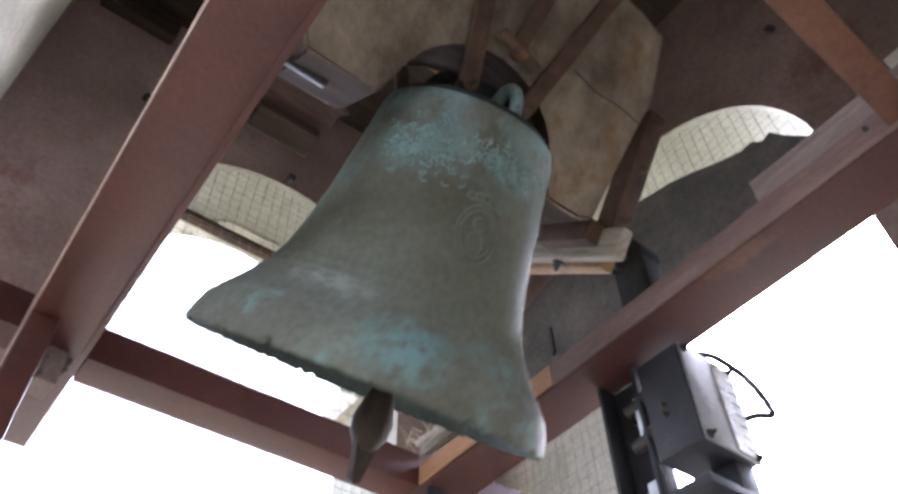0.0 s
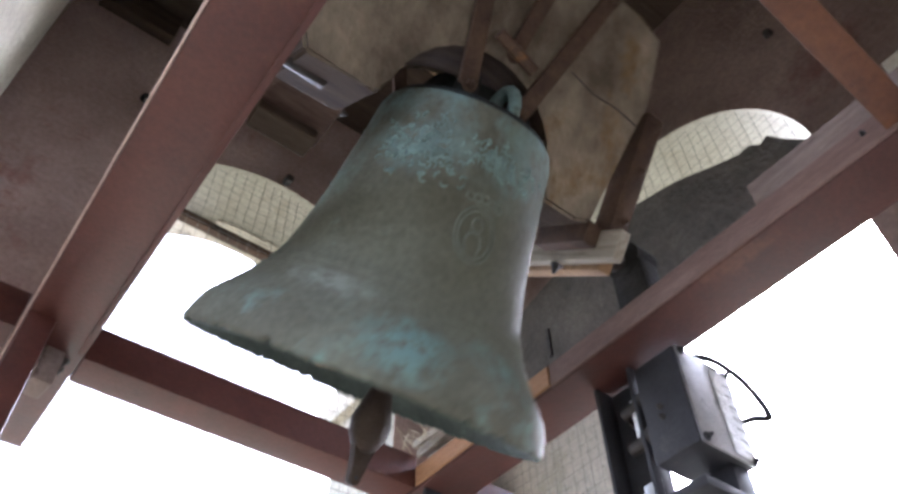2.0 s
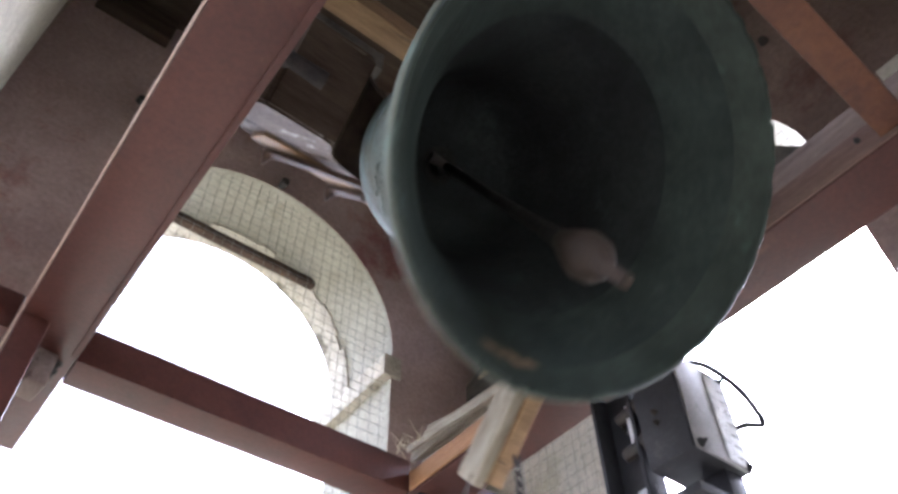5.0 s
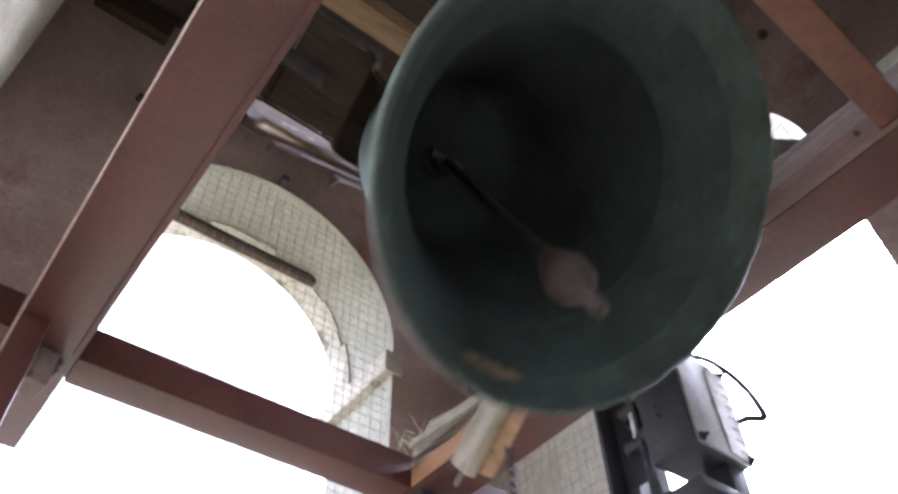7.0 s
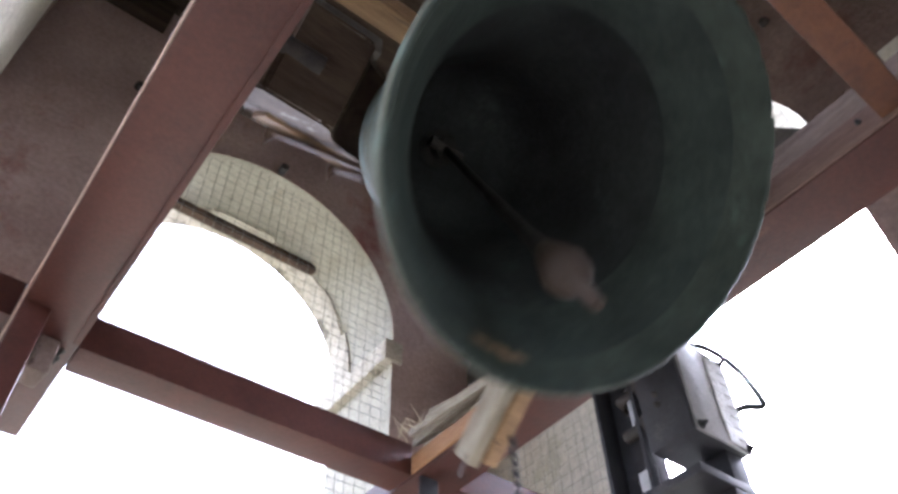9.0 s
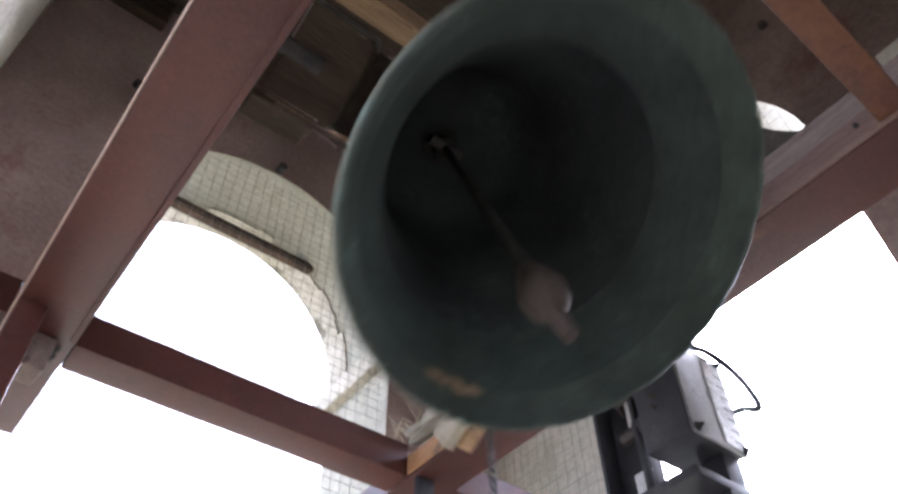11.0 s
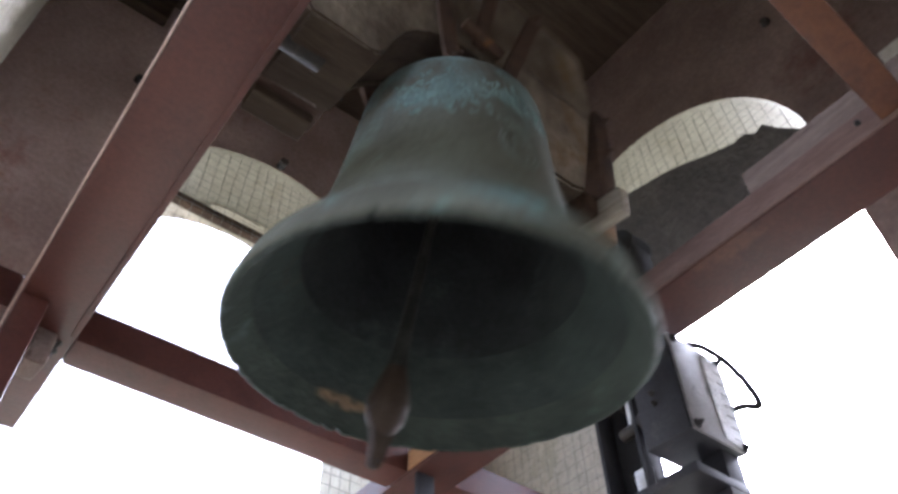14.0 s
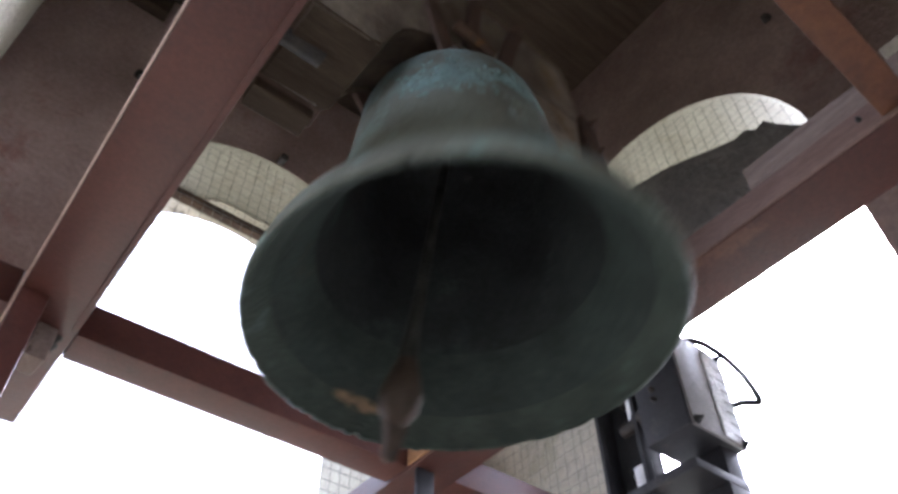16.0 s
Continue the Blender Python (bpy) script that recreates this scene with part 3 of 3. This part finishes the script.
OUTER = [(0.0, 0.106), (0.15, 0.105), (0.19, 0.101), (0.216, 0.091), (0.23, 0.073), (0.238, 0.048), (0.242, 0.02), (0.248, -0.0343), (0.2502, -0.0381), (0.2502, -0.0438), (0.2495, -0.0476), (0.257, -0.0953), (0.264, -0.1525), (0.272, -0.2097), (0.283, -0.2668), (0.295, -0.324), (0.31, -0.3812), (0.325, -0.4155), (0.3285, -0.4184), (0.331, -0.426), (0.3305, -0.4289), (0.35, -0.4593), (0.375, -0.4927), (0.397, -0.5203), (0.4005, -0.5222), (0.404, -0.5289), (0.425, -0.5537), (0.431, -0.5623), (0.441, -0.589), (0.452, -0.6233), (0.4525, -0.629), (0.451, -0.6347), (0.448, -0.6385), (0.443, -0.6414), (0.436, -0.6395)]
INNER = [(0.43, -0.624), (0.413, -0.602), (0.395, -0.574), (0.376, -0.545), (0.347, -0.5099), (0.315, -0.4479), (0.285, -0.3717), (0.259, -0.2668), (0.24, -0.1525), (0.222, -0.0191), (0.208, 0.02), (0.186, 0.048), (0.15, 0.069), (0.1, 0.083), (0.05, 0.09), (0.0, 0.092)]


def bell_radius(z):
    pts = sorted((b, a) for a, b in OUTER[4:31])
    return float(np.interp(z, [p[0] for p in pts], [p[1] for p in pts]))


bm = bmesh.new()
rings = lathe(bm, OUTER + INNER, 288)
for k in range(len(OUTER) - 5, len(OUTER)):
    for i, v in enumerate(rings[k]):
        # chips and nicks along the worn lip
        n = noise.noise(Vector((i * 0.55, 3.1, 0))) + 0.7 * noise.noise(Vector((i * 1.7, 9.0, 0)))
        cutback = 0.014 * max(0.0, n - 0.1) + 0.007 * max(0.0, noise.noise(Vector((i * 0.83, 1.3, 7.0)))) + 0.002 * noise.noise(Vector((i * 0.9, k, 5)))
        v.co.z += cutback
        v.co.x *= 1 - cutback * 0.5
        v.co.y *= 1 - cutback * 0.5
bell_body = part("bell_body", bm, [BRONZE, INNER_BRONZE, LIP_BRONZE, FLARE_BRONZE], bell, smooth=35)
# inner faces by height; the hollow's shade sits in these three colours
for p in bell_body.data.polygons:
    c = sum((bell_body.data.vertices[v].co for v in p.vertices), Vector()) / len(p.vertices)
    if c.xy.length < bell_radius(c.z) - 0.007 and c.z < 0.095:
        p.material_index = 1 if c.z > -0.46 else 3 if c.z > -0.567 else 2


def on_bell(az, z, lift=0.0):
    r = bell_radius(z) + lift
    return Vector((r * math.cos(az), r * math.sin(az), z))


def relief(name, strokes, r, mat, label):
    """Raised lines on the bell's wall, from strokes of (azimuth in degrees, height) points."""
    bm = bmesh.new()
    for pts in strokes:
        pts = [on_bell(radians(a), z, r * 0.2) for a, z in pts]
        tube(bm, pts, r, 6)
    return part(name, bm, mat, bell_body, label, smooth=60)


ring = lambda a, z, da, dz, n=28: [(a + da * math.cos(2 * math.pi * k / n), z + dz * math.sin(2 * math.pi * k / n)) for k in range(n + 1)]
for az, z, size in ((-95, -0.243, 1.0), (99, -0.305, 0.86)):
    strokes = [ring(az, z, 10.5 * size, 0.068 * size), ring(az, z, 8.6 * size, 0.057 * size), ring(az, z + 0.022 * size, 3 * size, 0.016 * size), [(az - 3, z), (az - 4.5, z - 0.022), (az - 3, z - 0.045)], [(az + 3, z), (az + 4, z - 0.024), (az + 3, z - 0.045)], [(az - 3.5, z - 0.004), (az, z + 0.004), (az + 3.5, z - 0.004)]]
    for k in range(5):
        a = az - 8 * size + 4 * size * k
        strokes.append(ring(a, z + (0.088 - 0.004 * abs(k - 2)) * size, 2.2 * size, 0.010 * size, 12))
    strokes.append([(az - 9 * size, z + 0.074 * size), (az, z + 0.079 * size), (az + 9 * size, z + 0.074 * size)])
    relief("medallion", strokes, 0.0028, RELIEF, "oval cast medallion")
for z, r in ((-0.447, 0.0022), (-0.466, 0.0016), (-0.535, 0.0018)):
    relief("moulding", [[(a, z + 0.0006 * math.sin(a * 0.37) + 0.0004 * math.sin(a * 1.3)) for a in range(0, 361, 3)]], r, BRONZE, "worn cast moulding line")
rng = random.Random(11)
for mid, spread, height, depth, count in ((-136, 12, -0.085, 0.036, 150), (-93, 12, -0.050, 0.022, 70), (137, 11, -0.155, 0.032, 90)):
    leafy = []
    for k in range(count):
        a, z, turn = mid + rng.gauss(0, spread), rng.gauss(height, depth), rng.uniform(0, 6.28)
        leafy.append([(a + 1.9 * math.cos(turn + u), z + 0.0085 * math.sin(turn + u)) for u in (0, 0.9, 1.8, 2.7)])
    leafy = [p for p in leafy if max(z for a, z in p) < 0.03]
    tagged(relief("foliate_relief", leafy, 0.0021, PATINA if mid < 0 else RELIEF, "corroded cast ornament"), kind="stuff")
# cast crown loops round a central head
bm = bmesh.new()
lathe(bm, [(0.0, 0.100), (0.11, 0.100), (0.095, 0.13), (0.06, 0.16), (0.055, 0.205), (0.0, 0.21)], 32)
part("crown_head", bm, CANON, bell, "black crown head", smooth=50)
for k in range(6):
    bm = bmesh.new()
    pts = [Vector((0.100 + 0.050 * math.cos(u), 0, 0.095 + 0.105 * math.sin(u))) for u in np.linspace(-0.1, math.pi * 0.92, 13)]
    pts = [Matrix.Rotation(radians(60 * k - 80), 3, "Z") @ p for p in pts]
    tube(bm, pts, 0.018, 10)
    part("crown_loop", bm, PATINA if k == 0 else CANON, bell, "blue-green cast crown loop" if k == 0 else "black cast crown loop", smooth=60)

HALF = [(0.335, -0.012), (0.388, 0.008), (0.418, 0.338), (0.45, 0.41), (0.415, 0.62), (0.315, 0.645)]
ARC = [(-0.045 + 0.262 * math.cos(math.pi * k / 16), -0.012 + 0.268 * math.sin(math.pi * k / 16)) for k in range(17)]
LEFT = [(-0.315, 0.645), (-0.46, 0.62), (-0.525, 0.41), (-0.53, 0.03), (-0.50, -0.02), (-0.335, -0.012)]
outline = HALF + LEFT + list(reversed(ARC))
bm = bmesh.new()
prism(bm, outline, 2 * YT, lambda u, v, w: (u, w - YT, v - (0.145 if w > 0 and v > 0.6 else 0)))
bmesh.ops.bevel(bm, geom=bm.edges[:], offset=0.009, segments=2, affect="EDGES")
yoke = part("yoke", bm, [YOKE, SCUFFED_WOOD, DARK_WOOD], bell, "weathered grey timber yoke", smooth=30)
# faces looking down get darker wood, shade painted in to dim them
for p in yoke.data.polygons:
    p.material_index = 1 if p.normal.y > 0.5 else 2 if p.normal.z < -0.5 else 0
# cracks and a joint between the yoke's two timbers
for pts in ([(0.16, 0.348), (0.25, 0.333), (0.34, 0.342), (0.43, 0.335)], [(-0.48, 0.31), (-0.36, 0.325), (-0.30, 0.30)]):
    for y in (-YT - 0.001, YT + 0.001):
        bm = bmesh.new()
        for a, b in zip(pts, pts[1:]):
            bar(bm, (a[0], y, a[1]), (b[0], y, b[1]), 0.003, 0.003, (0, 1, 0), 0)
        part("crack", bm, DARK_IRON, yoke, "dark drying crack")
bm = bmesh.new()
box(bm, -0.40, 0.31, YT + 0.001, YT + 0.014, 0.315, 0.470, 0.004)
part("back_board", bm, BROWN_WOOD, yoke, "ochre brown board")


def strap(x0, z0, x1, z1, y, w=0.04):
    bm = bmesh.new()
    bar(bm, (x0, y, z0), (x1, y, z1), w, 0.016, (0, 1, 0))
    s = part("strap", bm, IRON, bell, "rusty iron strap")
    out = (0, 1 if y > 0 else -1, 0)
    for x, z in ((x0, z0), (x1, z1)):
        bolt(s, (x, y + out[1] * 0.009, z), out, 0.014, IRON, "nut")


FRONT, BACK = -YT - 0.012, YT + 0.026
strap(-0.115, 0.13, -0.19, 0.50, FRONT, 0.05)
strap(-0.03, 0.27, 0.02, 0.60, FRONT, 0.042)
strap(0.05, 0.14, 0.19, 0.60, FRONT, 0.046)
strap(-0.14, 0.10, -0.335, 0.455, BACK)
strap(-0.05, 0.16, -0.105, 0.490, BACK)
strap(0.05, 0.16, 0.125, 0.500, BACK)
strap(0.20, 0.15, 0.390, 0.305, BACK)
bm = bmesh.new()
rod(bm, (-0.10, FRONT - 0.025, 0.285), (0.03, FRONT - 0.025, 0.255), 0.017, seg=12)
part("cross_pin", bm, IRON, bell, "rusty cross pin", smooth=40)
for sx in (1,):
    bm = bmesh.new()
    box(bm, min(sx * 0.452, sx * 0.515), max(sx * 0.452, sx * 0.515), -0.125, -0.05, -0.02, 0.40, 0.006)
    box(bm, min(sx * 0.39, sx * 0.452), max(sx * 0.39, sx * 0.452), -0.11, 0.11, -0.045, 0.02, 0.006)
    plate = part("side_plate", bm, IRON, bell, "rusty iron side plate", smooth=40)
    for z in (0.06, 0.22, 0.36):
        bolt(plate, (sx * 0.484, -0.126, z), (0, -1, 0), 0.012, IRON, "nut")
for x0, x1 in ((0.40, 0.70), (-0.70, -0.40)):
    bm = bmesh.new()
    rod(bm, (x0, 0, 0), (x1, 0, 0), 0.028, seg=20)
    part("axle", bm, DARK_IRON, bell, smooth=40)
lever = new("lever")
lever.parent = bell
lever["label"] = "bleached timber lever arm"
bm = bmesh.new()
box(bm, 0.437, 0.474, -0.19, 0.725, -0.075, 0.012, 0.005)
part("pale_plank", bm, LEVER_WOOD, lever, smooth=40)
bm = bmesh.new()
box(bm, 0.4755, 0.525, -0.10, 0.705, -0.088, -0.005, 0.005)
part("brown_plank", bm, BROWN_WOOD, lever, smooth=40)
bm = bmesh.new()
rod(bm, (0.44, 0.70, -0.05), (0.44, 0.765, -0.06), 0.004, seg=6)
part("nail", bm, DARK_IRON, lever)
bolt(lever, (0.45, 0.05, -0.086), (0, 0, -1), 0.012, DARK_IRON)

# chain hung from the lever, kept hanging as it swings
chain = new("chain")
chain.parent = bell
chain["label"] = "dark rusty hanging chain"
for k in range(9):
    bm = bmesh.new()
    flat = k % 2
    pts = [Vector((0.010 * math.cos(u), 0, 0.019 * math.sin(u) - 0.018 - 0.03 * k)) for u in np.linspace(0, 2 * math.pi, 13)]
    if flat:
        pts = [Vector((p.y, p.x, p.z)) for p in pts]
    tube(bm, pts[:-1], 0.0042, 6, True)
    part("chain_link", bm, DARK_IRON, chain)

clapper = new("clapper")
clapper.parent = bell
clapper["label"] = "worn iron clapper with a rounded ball"
bm = bmesh.new()
lathe(bm, [(0.0, 0.02), (0.011, 0.01), (0.012, -0.3), (0.015, -0.57), (0.022, -0.66), (0.0, -0.662)], 24)
part("shaft", bm, CANON, clapper, "dark iron shaft", smooth=50)
bm = bmesh.new()
lathe(bm, [(0.0, -0.655), (0.0225, -0.657), (0.036, -0.700), (0.0475, -0.742), (0.044, -0.775), (0.030, -0.800), (0.018, -0.812), (0.0, -0.814)], 32)
part("ball", bm, CLAPPER, clapper, smooth=50)
bm = bmesh.new()
side = [(-0.030, -0.770), (-0.027, -0.800), (-0.019, -0.830), (-0.0155, -0.855), (-0.0145, -0.876), (-0.009, -0.884)]
prism(bm, side + [(-x, z) for x, z in reversed(side)], 0.026, lambda u, v, w: (u, w - 0.013, v))
bmesh.ops.bevel(bm, geom=bm.edges[:], offset=0.004, segments=2, affect="EDGES")
tail = part("tail", bm, CLAPPER, clapper, "flat iron tail with a hole", smooth=40)
bm = bmesh.new()
rod(bm, (0, -0.0145, -0.868), (0, 0.0145, -0.868), 0.005, seg=12)
part("hole", bm, RUBBER, tail)
bm = bmesh.new()
lathe(bm, [(0.0, 0.088), (0.05, 0.084), (0.052, 0.076), (0.03, 0.07), (0.028, 0.03), (0.0, 0.028)], 32)
part("clapper_staple", bm, CANON, bell, "black iron clapper staple", smooth=50)
bm = bmesh.new()
rod(bm, (-0.05, 0, 0.0), (0.05, 0, 0.0), 0.015, seg=12)
part("hinge_pin", bm, DARK_IRON, clapper, smooth=40)

# ---- the motor under the beam ----
motor = base("motor_box", pose(1.515, 0.915, 1.18), "dark grey steel motor box bolted under the bell frame", "motor")
bm = bmesh.new()
box(bm, -0.105, 0.105, -0.066, 0.07, -0.143, 0.15, 0.005)
case = part("case", bm, BOX_PAINT, motor, smooth=40)
for z in (0.0, 0.03):
    bolt(case, (-0.105, 0.015, z - 0.03), (-1, 0, 0), 0.006)
bm = bmesh.new()
box(bm, -0.100, 0.108, -0.074, -0.067, -0.146, 0.15, 0.003)
cover = part("cover", bm, BOX_FACE, motor, "scuffed grey cover plate", smooth=40)
for x in (-0.085, 0.095):
    for z in (-0.13, 0.135):
        bolt(cover, (x, -0.075, z), (0, -1, 0), 0.008, RUBBER, "screw")
# crinkled clear film; the sky it mirrors is painted as a pale colour
bm = bmesh.new()
box(bm, 0.022, 0.105, -0.0775, -0.0745, -0.135, 0.125, 0.001)
film = part("film", bm, SHEET, cover, "crinkled film with sky reflection in its pale colour")
for k in range(7):
    bm = bmesh.new()
    box(bm, 0.06, 0.104, -0.0788, -0.0776, -0.118 + 0.034 * k, -0.115 + 0.034 * k, 0)
    part("crease", bm, BOX_FACE, film)
for z, r in ((0.07, 0.03), (-0.04, 0.03)):
    bm = bmesh.new()
    rod(bm, (-0.07, 0.07, z), (-0.07, 0.10, z), r, seg=20)
    rod(bm, (-0.07, 0.10, z), (-0.07, 0.155, z), r * 0.6, seg=20)
    part("spacer", bm, DARK_IRON, motor, "black round spacer", smooth=40)
bm = bmesh.new()
box(bm, -0.078, -0.07, 0.0715, 0.125, -0.035, 0.095, 0.002)
part("bracket", bm, GALV, motor, "bright galvanised bracket", smooth=40)
bm = bmesh.new()
box(bm, -0.078, -0.07, 0.085, 0.14, -0.222, -0.155, 0.002)
part("bracket", bm, GALV, motor, "bright galvanised bracket", smooth=40)
bm = bmesh.new()
box(bm, -0.105, 0.10, -0.055, 0.21, -0.25, -0.225, 0.004)
box(bm, 0.01, 0.10, -0.055, 0.03, -0.45, -0.2505, 0.004)
box(bm, 0.03, 0.10, -0.05, 0.02, -0.2245, -0.1435, 0.003)
part("shelf_bracket", bm, BOX_PAINT, motor, "dark steel shelf bracket", smooth=40)
bm = bmesh.new()
P = [Vector(p) for p in ((-0.02, -0.05, 0.148), (0.01, -0.06, 0.172), (0.07, -0.08, 0.168), (0.13, -0.105, 0.11), (0.163, -0.118, 0.035), (0.16, -0.118, 0.0), (0.13, -0.095, 0.0), (0.104, -0.07, -0.01))]
path = []
for i in range(len(P) - 1):
    a, b, c, d = P[max(i - 1, 0)], P[i], P[i + 1], P[min(i + 2, len(P) - 1)]
    for u in np.linspace(0, 1, 6, endpoint=False):
        path.append(0.5 * (2 * b + (c - a) * u + (2 * a - 5 * b + 4 * c - d) * u * u + (3 * b - a - 3 * c + d) * u ** 3))
path.append(P[-1])
tube(bm, path, 0.009, 10)
part("cable", bm, RUBBER, motor, "black looped cable", smooth=60)


# ---- movement ----
SWING = dict(c=-5.095, a=52.78, g=0.143, period=2.02561, p0=5.76154, p2=-0.0013895)
OFF = [(0, -1.7), (0.5, 1.8), (0.7, -0.9), (1.0, -3.5), (1.3, -0.9), (1.5, -1.5), (2.0, -0.1), (2.5, 1.7), (3.0, -7.8), (3.5, -3.2), (4.0, 1.6), (4.1, 5.1), (5.2, 0.6), (6.4, 2.9), (6.5, 3.5), (7.0, 1.6), (7.4, 1.0), (7.5, -0.1), (8.0, 0.1), (8.5, -0.0), (9.0, -5.3), (9.2, -4.5), (11.3, -0.6), (11.5, -1.3), (12.0, -1.0), (12.5, -0.8), (12.8, 2.2), (13.0, -1.3), (13.2, -2.8), (13.5, -1.2), (13.8, -2.7), (14.0, 0.9), (14.3, 1.9), (14.5, 0.2), (14.6, 2.5), (15.0, -0.2), (15.3, -1.6), (15.5, -0.2), (15.6, 1.0), (16.0, 1.5)]


def phase(t):
    return 2 * math.pi * t / SWING["period"] + SWING["p0"] + SWING["p2"] * t * t


def swing(t):
    off = float(np.interp(t, [o[0] for o in OFF], [o[1] for o in OFF]))
    return SWING["c"] + (SWING["a"] + SWING["g"] * t) * math.cos(phase(t)) + off


def lag(t):
    p = phase(t)
    v = 7.1 + (2.65 * t / 16 - 22.2) * math.cos(p) + (-4.56 * t / 16 - 6.45) * math.sin(p) - 1.65 * math.cos(2 * p) - 3.2 * math.sin(2 * p)
    v += float(np.interp(t, [o[0] for o in LAG_OFF], [o[1] for o in LAG_OFF]))
    return max(-26.5, min(26.5, v))


LAG_OFF = [(0, -1.0), (0.5, -5.0), (0.7, -2.7), (1.0, 2.2), (1.3, -2.2), (1.5, 2.6), (2, -3.6), (2.5, -2.3), (3, 3.9), (3.5, 0.1), (4, -5.1), (4.1, -9.9), (6.4, -1.1), (7, -3.4), (7.4, -1.6), (7.5, -0.6), (8, -6.7), (8.5, -0.4), (9, 2.2), (11.5, -0.1), (12, -3.0), (12.5, -1.0), (13, -1.1), (13.5, -1.0), (14, -2.8), (14.5, -2.6), (15, -2.9), (16, -1.8)]


def motions():
    steps = [k / 10 for k in range(161)]
    walk(bell, [(t, pose(*AXIS, swing(t), LEAN, SKEW)) for t in steps])
    walk(chain, [(t, pose(0.52, 0.60, -0.08, -swing(t), 0, 0)) for t in steps])
    walk(clapper, [(t, pose(0, 0, 0.04, lag(t), 0, 0)) for t in steps])


motions()
